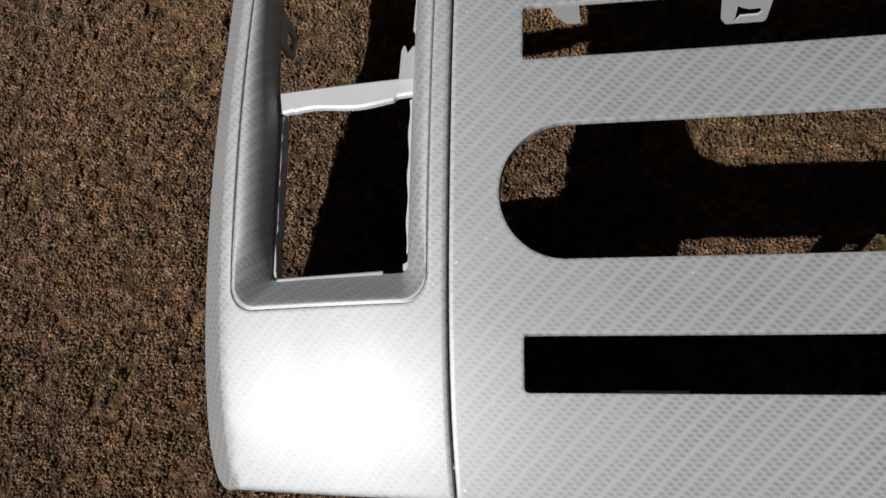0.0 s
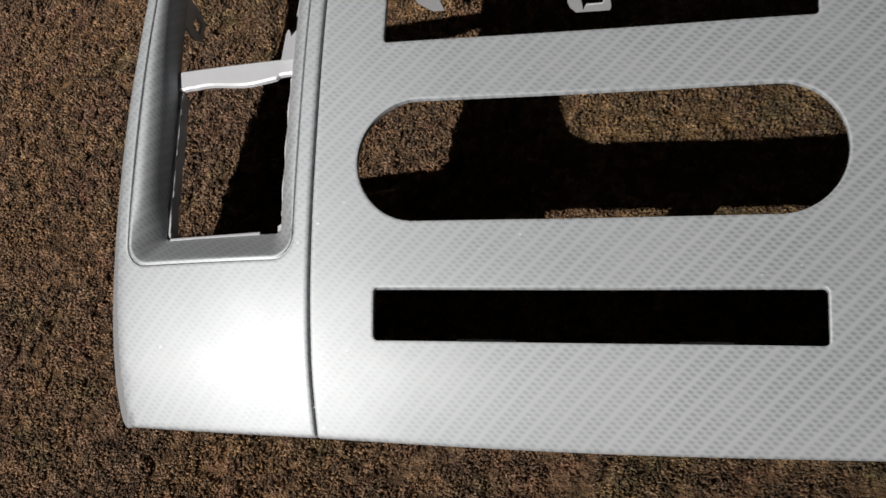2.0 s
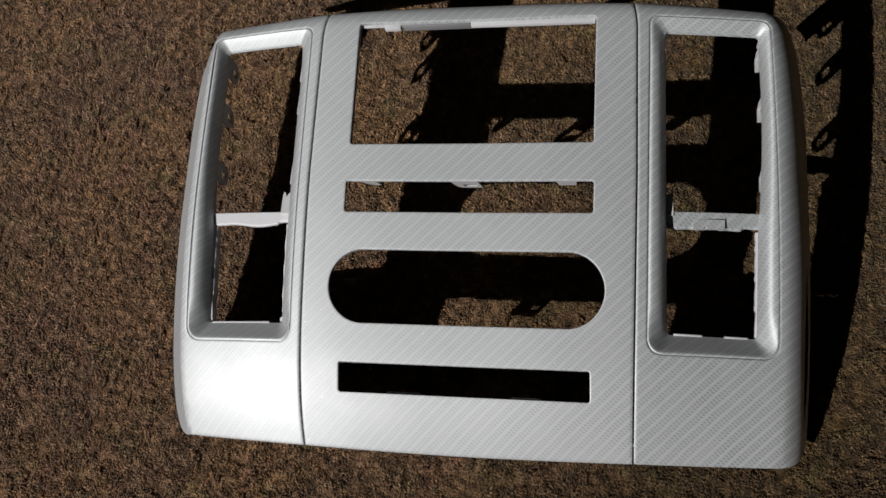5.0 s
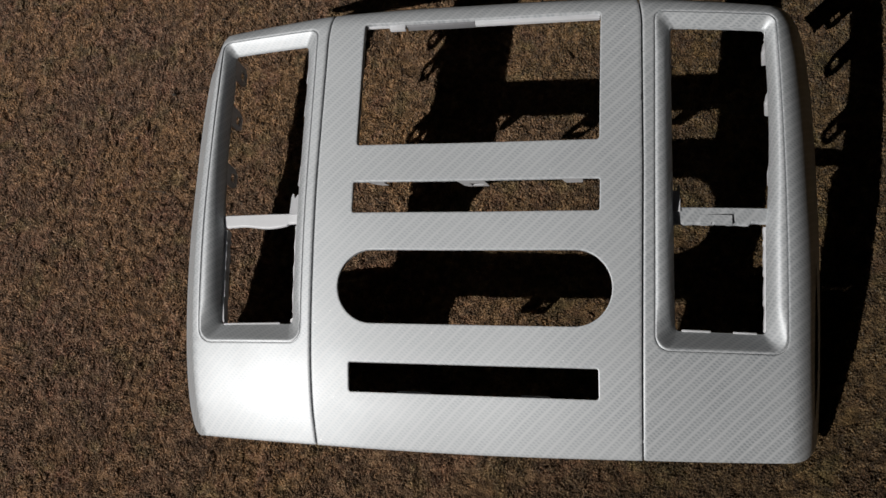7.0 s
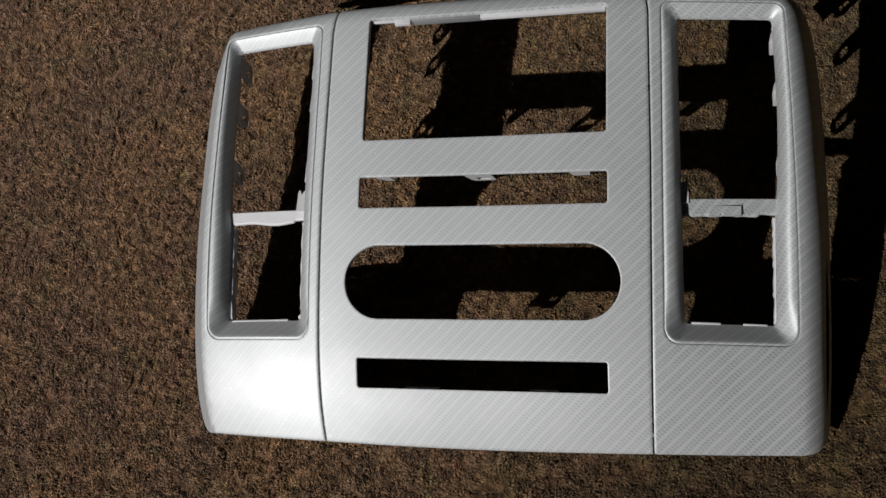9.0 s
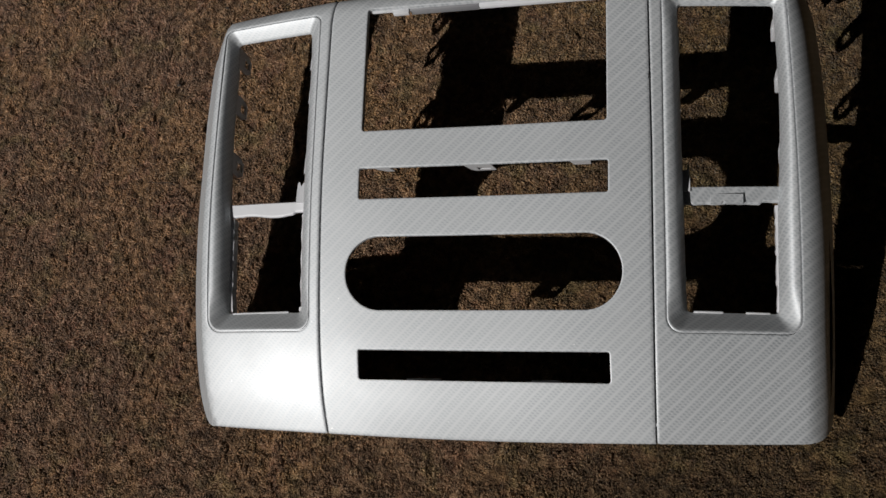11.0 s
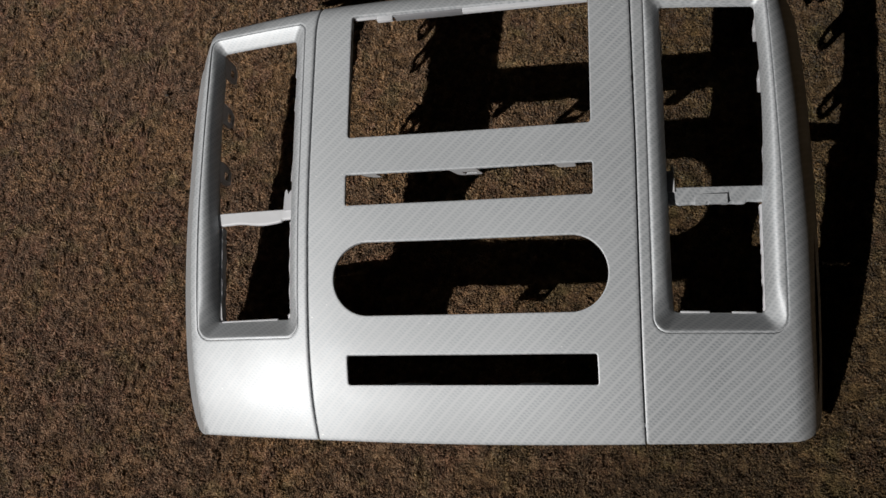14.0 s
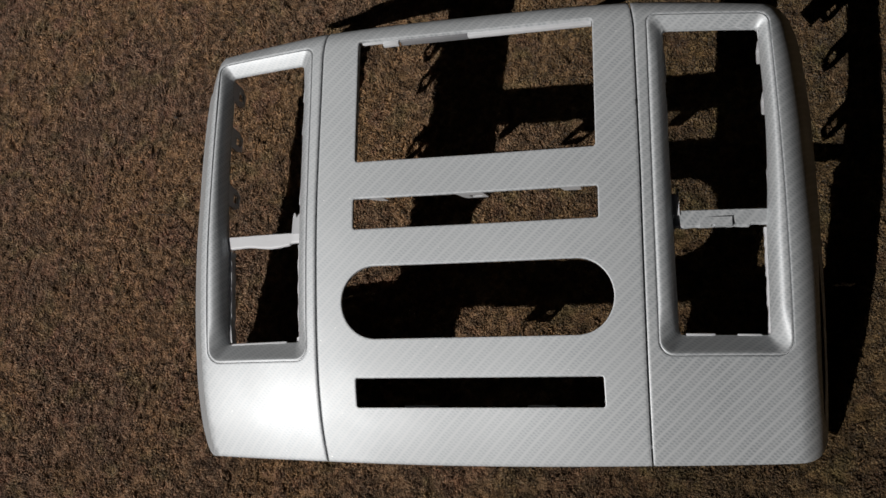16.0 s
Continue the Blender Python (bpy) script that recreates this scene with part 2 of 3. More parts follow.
def shell(name, outer, holes, height, parent, mat, label="", thick=0.0020, r=0.0009, hole_r=0.0005, outer_wall=0.004, hole_walls=(), grid=0.0045, lines=()):
    """A curved sheet over the plane with rounded edges, turned-down walls round its rim and its holes, and a thickness."""
    pts, drop, edges, low_rows = [], [], [], []
    walls = [outer_wall, *hole_walls]
    for k, loop in enumerate([outer, *holes]):
        rows = []
        q = hole_r if k else r
        for d, fall in ((0.0, q), (0.29 * q, 0.29 * q), (q, 0.0), (2.6 * q, 0.0)):
            ring = offset_loop(loop, -d if k == 0 else d)
            start = len(pts)
            pts += ring
            drop += [fall] * len(ring)
            edges += [(start + i, start + (i + 1) % len(ring)) for i in range(len(ring))]
            rows.append(start)
        low_rows.append((rows, len(loop), walls[k]))
    for line in lines:
        start = len(pts)
        pts += line
        drop += [0.0] * len(line)
        edges += [(start + i, start + i + 1) for i in range(len(line) - 1)]
    edge_pts = np.array([tuple(p) for p in pts])
    lo, hi = edge_pts.min(0), edge_pts.max(0)
    for i in range(int((hi[0] - lo[0]) / grid) + 1):
        for j in range(int((hi[1] - lo[1]) / grid) + 1):
            p = np.array([lo[0] + (i + 0.5 * (j % 2)) * grid, lo[1] + j * grid])
            if ((edge_pts - p) ** 2).sum(1).min() < (0.55 * grid) ** 2:
                continue
            if inside(p, outer) and not any(inside(p, h) for h in holes):
                pts.append(Vector(p))
                drop.append(0.0)
    vs, _, fs, origin, *_ = delaunay_2d_cdt(pts, edges, [], 0, 1e-8)
    where = {}
    for i, src in enumerate(origin):
        for s in src:
            where[s] = i
    fall = [drop[src[0]] if src else 0.0 for src in origin]
    faces = []
    for f in fs:
        c = sum((vs[i] for i in f), Vector((0, 0))) / len(f)
        if inside(c, outer) and not any(inside(c, h) for h in holes):
            faces.append(list(f))
    n = len(vs)
    verts = [(v.x, v.y, height(v.x, v.y) - fall[i]) for i, v in enumerate(vs)]
    verts += [(v.x, v.y, height(v.x, v.y) - thick) for v in vs]
    out = [tuple(f) for f in faces] + [tuple(i + n for i in reversed(f)) for f in faces]
    for rows, count, depth in low_rows:
        ring = []
        for i in range(count):
            a, b = where[rows[0] + i], where[rows[3] + i]
            za = height(*vs[a]) - (depth(*vs[a]) if callable(depth) else depth)
            k = len(verts)
            verts += [(vs[a].x, vs[a].y, za), (vs[b].x, vs[b].y, za)]
            ring.append((a, k, k + 1, b + n))
        for i in range(count):
            p, q = ring[i], ring[(i + 1) % count]
            for s in range(3):
                out.append((p[s], p[s + 1], q[s + 1], q[s]))
    return mesh_object(name, verts, out, mat, parent, label)


def loft(name, loops, parent, mat, label="", sharp=50.0):
    n, verts, faces = len(loops[0]), [], []
    film = [Vector((p[0], p[1], 0)) for p in loops[0]]
    for k, loop in enumerate(loops):
        verts += [tuple(p) for p in loop]
        if k:
            for i in range(n):
                step = Vector(loop[i]) - Vector(loops[k - 1][i])
                way = Vector((loops[-1][i][0] - loops[0][i][0], loops[-1][i][1] - loops[0][i][1], 0)).normalized()
                film.append(film[(k - 1) * n + i] + way * step.length)
    for k in range(len(loops) - 1):
        for i in range(n):
            j = (i + 1) % n
            faces.append((k * n + i, k * n + j, (k + 1) * n + j, (k + 1) * n + i))
    return mesh_object(name, verts, faces, mat, parent, label, sharp, film)


# ---- carpet, and an added unseen room: plain walls, ceiling, an opening for the sun ----
def floor_and_room():
    x0, x1, y0, y1, h = -2.6, 1.9, -1.7, 2.3, 2.4
    bm = bmesh.new()
    add_box(bm, (x0 - 0.15, y0 - 0.15, -0.03), (x1 + 0.15, y1 + 0.15, -0.0027), edge=0)
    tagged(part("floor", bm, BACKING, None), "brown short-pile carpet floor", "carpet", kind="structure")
    for name, lo, hi in (("wall_east", (x1, y0, 0), (x1 + 0.15, y1, h)), ("wall_west", (x0 - 0.15, y0, 0), (x0, y1, h)),
                         ("wall_north", (x0 - 0.15, y1, 0), (x1 + 0.15, y1 + 0.15, h))):
        bm = bmesh.new()
        add_box(bm, (lo[0], lo[1], -0.004), hi, edge=0)
        tagged(part(name, bm, PAINT, None), "plain painted wall, unseen, added to close the room", "wall", kind="structure")
    bm = bmesh.new()
    hole = rounded([(-2.35, 0.75), (-0.55, 0.75), (-0.55, 2.2), (-2.35, 2.2)], 0.01, 2, 1)
    outline_solid(bm, [Vector(p) for p in ((x0 - 0.15, -0.004), (x1 + 0.15, -0.004), (x1 + 0.15, h), (x0 - 0.15, h))], 0.15, pose(0, y0, 0, 90), [hole])
    tagged(part("wall_south", bm, PAINT, None), "plain painted wall, unseen, with an added opening for the sun", "wall", kind="structure")
    bm = bmesh.new()
    add_box(bm, (x0 - 0.15, y0 - 0.15, h), (x1 + 0.15, y1 + 0.15, h + 0.1), edge=0)
    tagged(part("ceiling", bm, PAINT, None), "plain painted ceiling, unseen, added to close the room", "ceiling", kind="structure")


def carpet_pile():
    """Short twisted tufts over the stretch that the camera passes: each a dome of a few blunt yarn ends, leaning and uneven."""
    rng = np.random.default_rng(3)
    step, each = 0.00150, 3
    gx, gy = np.meshgrid(np.arange(-0.575, 0.335, step), np.arange(-0.30, 0.29, step))
    p = np.stack([gx.ravel(), gy.ravel()], 1) + rng.normal(0, step * 0.30, (gx.size, 2))
    n = len(p)

    def waves(cell, seed, dx=0.0, dy=0.0):
        """Smooth random values over the carpet, one for each tuft, with a given grain; dx and dy shift the place that is read."""
        r = np.random.default_rng(seed)
        nx, ny = int(1.0 / cell) + 3, int(0.75 / cell) + 3
        table = r.uniform(-1, 1, (nx, ny))
        u, v = np.clip((p[:, 0] + dx + 0.62) / cell, 0, nx - 2), np.clip((p[:, 1] + dy + 0.34) / cell, 0, ny - 2)
        i, j = np.minimum(u.astype(int), nx - 2), np.minimum(v.astype(int), ny - 2)
        a, b = u - i, v - j
        return (table[i, j] * (1 - a) + table[i + 1, j] * a) * (1 - b) + (table[i, j + 1] * (1 - a) + table[i + 1, j + 1] * a) * b

    def lumps(dx=0.0, dy=0.0):
        return 0.0005 * waves(0.0031, 1, dx, dy) + 0.0014 * waves(0.0052, 2, dx, dy) + 0.0009 * waves(0.011, 7, dx, dy) + 0.0005 * waves(0.021, 8, dx, dy)

    tall = 0.0034 + lumps() + rng.normal(0, 0.00022, n)
    rise = np.stack([lumps(0.0006, 0) - lumps(-0.0006, 0), lumps(0, 0.0006) - lumps(0, -0.0006)], 1) / 0.0012
    tall -= 0.0026 * (rng.uniform(0, 1, n) < 0.03) + 0.0020 * np.clip((waves(0.0060, 9) - 0.42) / 0.25, 0, 1)
    tall = np.clip(tall, 0.0004, 0.0060)
    shade = rng.uniform(0, 1, n)
    # yarn ends, each an upside-down pyramid with a tilted blunt end
    foot = np.repeat(p, each, 0)
    m = n * each
    round_ = np.tile(np.arange(each) * 2 * np.pi / each, n) + np.repeat(rng.uniform(0, 7, n), each) + rng.normal(0, 0.5, m)
    out = rng.uniform(0.0001, 0.0009, m)
    way = np.stack([np.cos(round_), np.sin(round_)], 1)
    top = foot + way * out[:, None] + rng.normal(0, 0.00015, (m, 2))
    z = np.repeat(tall, each) - 0.5 * out + rng.normal(0, 0.00022, m) - 0.0045
    slant = way * (0.1 + 220.0 * out)[:, None] + rng.normal(0, 0.15, (m, 2)) - 1.25 * np.repeat(rise, each, 0)
    wide = rng.uniform(0.00028, 0.00056, m)
    turn = round_ + rng.normal(1.1, 0.6, m)
    verts = np.zeros((m, 4, 3))
    for k in range(3):
        a, b = 2.2 * wide * np.cos(k * 2.0944), 0.70 * wide * np.sin(k * 2.0944)
        d = np.stack([a * np.cos(turn) - b * np.sin(turn), a * np.sin(turn) + b * np.cos(turn)], 1)
        verts[:, k, :2] = top + d
        verts[:, k, 2] = z - np.clip((d * slant).sum(1), -0.0011, 0.0011)
    verts[:, 3, :2], verts[:, 3, 2] = foot, -0.0048
    tri = np.array([(0, 1, 2), (1, 0, 3), (2, 1, 3), (0, 2, 3)])
    index = (np.arange(m)[:, None, None] * 4 + tri[None]).ravel().astype(np.int32)
    me = bpy.data.meshes.new("carpet_pile")
    me.vertices.add(m * 4)
    me.vertices.foreach_set("co", verts.ravel().astype(np.float32))
    me.loops.add(len(index))
    me.loops.foreach_set("vertex_index", index)
    me.polygons.add(len(index) // 3)
    me.polygons.foreach_set("loop_start", np.arange(0, len(index), 3, dtype=np.int32))
    me.update(calc_edges=True)
    tone = np.clip(0.4 * np.repeat(shade, each) + 0.6 * rng.uniform(0, 1, m), 0, 1)
    me.attributes.new("yarn", "FLOAT", "POINT").data.foreach_set("value", np.repeat(tone, 4).astype(np.float32))
    me.materials.append(PILE)
    tagged(new("carpet_pile", me), "short brown twisted carpet pile in low sun", "carpet", kind="stuff")


floor_and_room()

# ---- the dashboard bezel ----
# middle line of the face, front to back, and how far it falls away to the sides
CROWN = ((-0.2180, 0.0352), (-0.2147, 0.0381), (-0.21, 0.0419), (-0.2, 0.0492), (-0.19, 0.0555), (-0.178, 0.0616), (-0.158, 0.0700), (-0.13, 0.0787), (-0.104, 0.0852),
         (-0.052, 0.0960), (0.0, 0.1033), (0.05, 0.1093), (0.09, 0.1137), (0.1, 0.1139), (0.106, 0.1120), (0.110, 0.1080))
FALL = ((0.0, 0.0), (0.118, 0.0), (0.13, 0.0008), (0.16, 0.0038), (0.2, 0.009), (0.217, 0.0118), (0.226, 0.0138), (0.25, 0.019))
SKIRT = ((-0.01, 0.0560), (-0.004, 0.0350), (0.0, 0.0235), (0.0035, 0.0145), (0.0065, 0.0090), (0.0095, 0.0056), (0.0125, 0.0030), (0.0155, 0.0012), (0.0185, 0.0002), (0.0205, 0.0), (0.023, 0.0), (0.036, 0.0), (1.0, 0.0))
CREASED = ((-0.01, 0.0258), (0.0, 0.0258), (0.004, 0.0205), (0.008, 0.0154), (0.012, 0.0105), (0.016, 0.0056), (0.019, 0.0021), (0.0203, 0.0006), (0.0212, 0.0001), (0.0218, 0.0), (0.026, 0.0), (0.036, 0.0), (1.0, 0.0))


def curve(table, v):
    """A smooth line through a table (cubic, with the mean slopes)."""
    n = len(table)
    if v <= table[0][0]:
        k = 0
    elif v >= table[-1][0]:
        k = n - 2
    else:
        k = next(i for i in range(n - 1) if table[i][0] <= v <= table[i + 1][0])
    (x0, y0), (x1, y1) = table[k], table[k + 1]
    s = (y1 - y0) / (x1 - x0)
    m0 = ((y0 - table[k - 1][1]) / (x0 - table[k - 1][0]) + s) / 2 if k > 0 else s
    m1 = ((table[k + 2][1] - y1) / (table[k + 2][0] - x1) + s) / 2 if k + 2 < n else s
    h = x1 - x0
    u = (v - x0) / h
    if u < 0 or u > 1:
        return y0 + s * (v - x0)
    return (2 * u**3 - 3 * u**2 + 1) * y0 + (u**3 - 2 * u**2 + u) * h * m0 + (3 * u**2 - 2 * u**3) * y1 + (u**3 - u**2) * h * m1


EDGE = ((-0.23, 0.2370), (-0.2, 0.2375), (-0.15, 0.2382), (-0.075, 0.2386), (-0.02, 0.2372), (0.04, 0.2345), (0.085, 0.2302), (0.12, 0.224))


def side_edge(y, s=1):
    """The outer edge of one side; the panel overhangs a little more on one side."""
    return skirt_edge(y, s) + (0.0026 if s > 0 else 0.0018) * min(1.0, max(0.0, (y + 0.07) / 0.11))


def skirt_edge(y, s=1):
    """The line from which the turned-down skirt is laid out."""
    return curve(EDGE, y) + (0.0008 if s > 0 else 0.0040)


def back_edge(x):
    return 0.1103 - 0.163 * min(abs(x), 0.115) ** 2 - 0.060 * max(0.0, abs(x) - 0.115)


def front_edge(x):
    return -0.2164 + 0.125 * x * x


def face(x, y):
    """The height of the panel's outer face."""
    z = curve(CROWN, y + (0.1088 - back_edge(x)) * min(1.0, max(0.0, y / 0.07)) - 0.125 * x * x * min(1.0, max(0.0, (-y - 0.1) / 0.1)))
    return z - curve(FALL, abs(x)) - curve(SKIRT if x > 0 else CREASED, skirt_edge(y, x) - abs(x))


def plain_face(x, y):
    return curve(CROWN, y) - curve(FALL, abs(x))


def seam(y):
    return 0.1200 - 0.0014 * min(1.0, max(0.0, (y + 0.02) / 0.1)) - 0.9 * max(0.0, y - 0.085) ** 1.5


def side_wall(x, y):
    """How far the turned-down wall reaches: deeper along the side towards the back and along the back edge."""
    if abs(x) > 0.21:
        return 0.0018 + 0.013 * max(0.0, (y + 0.03) / 0.12) ** 1.2
    return 0.0030 + 0.011 * min(1.0, max(0.0, (y - 0.085) / 0.01))


def center_panel(bezel):
    left, right = [], []
    ys = [front_edge(0.12) + (back_edge(0.118) - front_edge(0.12)) * i / 90 for i in range(91)]
    right = [Vector((seam(y) - 0.0005, y)) for y in ys]
    left = [Vector((-seam(y) + 0.0005, y)) for y in reversed(ys)]
    back = [Vector((x, back_edge(x))) for x in np.linspace(right[-1].x, left[0].x, 70)[1:-1]]
    front = [Vector((x, front_edge(x))) for x in np.linspace(left[-1].x, right[0].x, 70)[1:-1]]
    outer = right + back + left + front
    screen = rounded([(-0.0897, -0.0006), (0.0897, -0.0006), (0.0893, 0.0953), (-0.0893, 0.0953)], 0.0022, 5, 36)
    switch = rounded([(-0.0905, -0.0515), (0.0905, -0.0515), (0.0905, -0.0285), (-0.0905, -0.0285)], 0.0018, 5, 34)
    dial = rounded([(-0.0995, -0.1306), (0.0995, -0.1306), (0.0995, -0.0785), (-0.0995, -0.0785)], 0.02604, 22, 40)
    slot = rounded([(-0.0905, -0.1780), (0.0905, -0.1780), (0.0902, -0.1577), (-0.0902, -0.1577)], 0.0018, 5, 34)
    return shell("center_panel", outer, [screen, switch, dial, slot], face, bezel, WEAVE, "silver-white weave-print panel with four openings",
                 outer_wall=side_wall, hole_walls=(0.0050, 0.0022, 0.0022, 0.0026))


def wing(bezel, s):
    """One side of the panel, with a sunk vent opening; s is -1 or 1."""
    ys = [front_edge(0.13) + (back_edge(0.12) - front_edge(0.13)) * i / 90 for i in range(91)]
    inner = [Vector((seam(y) + 0.0005, y)) for y in ys]
    back = [Vector((x, back_edge(x))) for x in np.linspace(inner[-1].x, 0.2110 if s > 0 else 0.2040, 34)[1:]]
    side_y = np.linspace(0.0835, -0.186, 90)
    over = skirt_edge(0, s) - curve(EDGE, 0)
    side = [Vector((side_edge(y, s), y)) for y in side_y]
    turn_at = Vector((0.2300, 0.0985)) if s > 0 else Vector((0.2225 + over, 0.0968))
    top_turn = [back[-1].lerp(turn_at, u).lerp(turn_at.lerp(side[0], u), u) for u in np.linspace(0, 1, 9)[1:-1]]
    foot = [Vector((x, front_edge(x))) for x in np.linspace(0.2150 + over, inner[0].x, 40)[:-1]]
    knee = Vector((0.2372 + over, -0.2096))
    low_turn = [side[-1].lerp(knee, u).lerp(knee.lerp(foot[0], u), u) for u in np.linspace(0, 1, 9)[1:-1]]
    outer = list(reversed(inner + back + top_turn + side + low_turn + foot))
    rim = rounded([(0.1280, -0.1452), (0.2155, -0.1440), (0.2104, 0.0928), (0.1272, 0.0948)], [0.010, 0.010, 0.007, 0.006], 9, 40)
    bowed = [Vector((p.x + 0.0028 * max(0.0, (p.x - 0.19) / 0.026) * (1 - ((p.y + 0.01) / 0.14) ** 2), p.y)) for p in rim]
    mouth = rounded([(0.1396 + (0.0020 if s > 0 else 0.0), -0.1290), (0.2018, -0.1285), (0.2036, 0.0846), (0.1384, 0.0856)], [0.003, 0.003, 0.003, 0.003], 9, 40)
    mouth = [Vector((p.x + (0.0028 * max(0.0, 1 - ((p.y - 0.012) / 0.07) ** 2) if p.x > 0.19 else 0.0), p.y)) for p in mouth]
    if s < 0:
        flip = lambda loop: [Vector((-p.x, p.y)) for p in reversed(loop)]
    else:
        flip = lambda loop: loop
    core = offset_loop(flip(outer), -0.0035)
    lines = [[p for p in (Vector((s * (skirt_edge(y, s) - d), y)) for y in np.linspace(-0.207, 0.092, 80)) if inside(p, core)] for d in ((0.0200, 0.0180, 0.0155, 0.0125, 0.0095, 0.0065, 0.0035) if s > 0 else (0.0216, 0.0210, 0.0204, 0.0196, 0.015, 0.009))]
    body = shell("side_panel", flip(outer), [flip(bowed)], face, bezel, WEAVE,
                 "silver-white weave-print side panel with a sunk vent opening", outer_wall=side_wall, hole_walls=(0.003,), hole_r=0.0006, lines=lines)
    loops = []
    for f, depth_at in ((0.0, 0.0007), (0.012, 0.0011), (0.036, 0.0011), (0.05, 0.0007), (0.09, 0.0005), (0.15, 0.0006), (0.3, 0.0009), (0.5, 0.0022), (0.7, 0.0049),
                     (0.86, 0.0086), (0.95, 0.0112), (1.0, 0.0128), (1.0, 0.0138), (0.995, 0.0152), (0.90, 0.0152), (0.90, 0.0130)):
        loop = []
        for a, b in zip(bowed, mouth):
            q = a.lerp(b, f)
            back = min(1.0, max(0.0, (a.y - 0.066) / 0.026))
            front = min(1.0, max(0.0, (-0.118 - a.y) / 0.024))
            inner = min(1.0, max(0.0, (0.134 - a.x) / 0.004)) * (1 - front) if s > 0 else 0.0
            if 0.09 < f < 1.0:
                depth = depth_at + front * (0.0126 * (f - 0.07) / 0.93 - depth_at) + inner * (0.0128 * f**5 - depth_at)
            else:
                depth = depth_at
            loop.append((s * q.x, q.y, plain_face(q.x, q.y) - depth * (1 - back) - back * (0.72 * depth if f < 0.1 or f >= 1.0 else (0.0085 if s < 0 else 0.0066) * max(0.0, (f - 0.13) / 0.87) ** 1.2)))
        loops.append(loop)
    loft("vent_recess", loops, body, WEAVE, "sunk sloping surround of the vent opening")
    return body


def vent_fittings(bezel, s):
    """Cross bar, ledges and hanging clip tabs in one vent opening."""
    def level(x, y, d):
        return plain_face(x, y) - d

    # cross bar, with a torn lower edge on one side and a raised box on the other
    bm = bmesh.new()
    n = 40
    rows = []
    for i in range(n + 1):
        u = i / n
        x = 0.1385 + (0.2040 - 0.1385) * u
        top = -0.0468 + 0.0014 * u + (0.0020 if s > 0 else 0.0)
        low = -0.0563 + 0.0012 * u
        if s < 0:
            low += 0.0010 * math.sin(u * 9.0 + 1.2) + (0.0012 if u < 0.13 else 0.0) + (0.0005 if u > 0.85 else 0)
        else:
            low += (0.0016 if 0.46 < u < 0.56 else 0.0) + (0.0014 if u > 0.82 else 0.0) + 0.0002 * math.sin(u * 31)
        zt, zl = level(x, top, 0.0124), level(x, low, 0.0130)
        rows.append([bm.verts.new((s * x, yy, zz)) for yy, zz in ((top, zt - 0.003), (top, zt - 0.0003), (top - 0.0005, zt), (low + 0.0012, zl), (low + 0.0002, zl - 0.0009), (low, zl - 0.0026))])
    for a, b in zip(rows, rows[1:]):
        for k in range(5):
            bm.faces.new((a[k], a[k + 1], b[k + 1], b[k]))
    for r in (rows[0], rows[-1]):
        bm.faces.new(r)
    part("cross_bar", bm, WEAVE if s > 0 else SPRAYED, bezel, "weave-printed bar across the vent opening" if s > 0 else "sprayed bar across the vent opening", 12.0)
    bm = bmesh.new()
    z = level(0.142, -0.04, 0.0126)
    tab = [(0.1378, -0.048), (0.1452, -0.048), (0.1452, -0.0335), (0.1445, -0.0308), (0.1436, -0.0312), (0.1424, -0.0348), (0.1405, -0.0318), (0.1378, -0.0300)]
    if s > 0:
        tab = [(0.1378, -0.048), (0.1452, -0.048), (0.1448, -0.0292), (0.1442, -0.0280), (0.1436, -0.0288), (0.1430, -0.0325), (0.1378, -0.0325)]
    outline_solid(bm, [Vector(p) for p in tab], 0.0018, Matrix.Translation((0, 0, z - 0.0018)) @ Matrix.Diagonal((s, 1, 1, 1)))
    part("end_tab", bm, SPRAYED, bezel, "torn tab at the end of the bar")
    if s > 0:
        bm = bmesh.new()
        lid = [(-0.0092, 0.0034), (-0.0092, -0.0034), (-0.0022, -0.0034), (-0.0018, -0.0020), (-0.0006, -0.0014), (0.0006, -0.0020), (0.0010, -0.0034), (0.0122, -0.0034), (0.0122, 0.0034)]
        outline_solid(bm, [Vector(p) for p in lid], 0.0030, Matrix.Translation((0.1677, -0.0524, level(0.1677, -0.0524, 0.0128) - 0.0022)) @ pose(0, 0, 0, 7, 3, 0))
        part("raised_box", bm, WEAVE, bezel, "small raised box on the bar")
    # thin ledges along the front of the opening
    for a, b in (((0.150, 0.199),) if s < 0 else ((0.1460, 0.1655), (0.1800, 0.1960))):
        bm = bmesh.new()
        za, zb = level(a, -0.1275, 0.0128), level(b, -0.1275, 0.0128)
        add_box(bm, (a, -0.1292, -0.0008), (b, -0.1277, 0.0005), Matrix.Translation((0, 0, za)), 0.0005)
        for v in bm.verts:
            v.co.z += (zb - za) * (v.co.x - a) / (b - a)
            v.co.x *= s
        part("ledge", bm, SPRAYED, bezel)
    # a lower liner down the outer side of the opening, wavy at its edge
    bm = bmesh.new()
    rows = []
    for i in range(61):
        y = -0.1275 + (-0.0560 + 0.1275) * i / 60
        x = 0.2022 - (0.0020 if s < 0 else 0.0012) - 0.0003 * math.sin(i * 0.33) - (0.0005 if i % 17 < 3 else 0)
        zt = level(0.2034, y, 0.0136)
        rows.append([bm.verts.new((s * xx, y, zz)) for xx, zz in ((0.2030, zt), (x + 0.0003, zt), (x, zt - 0.0004), (x, zt - 0.007), (0.2030, zt - 0.007))])
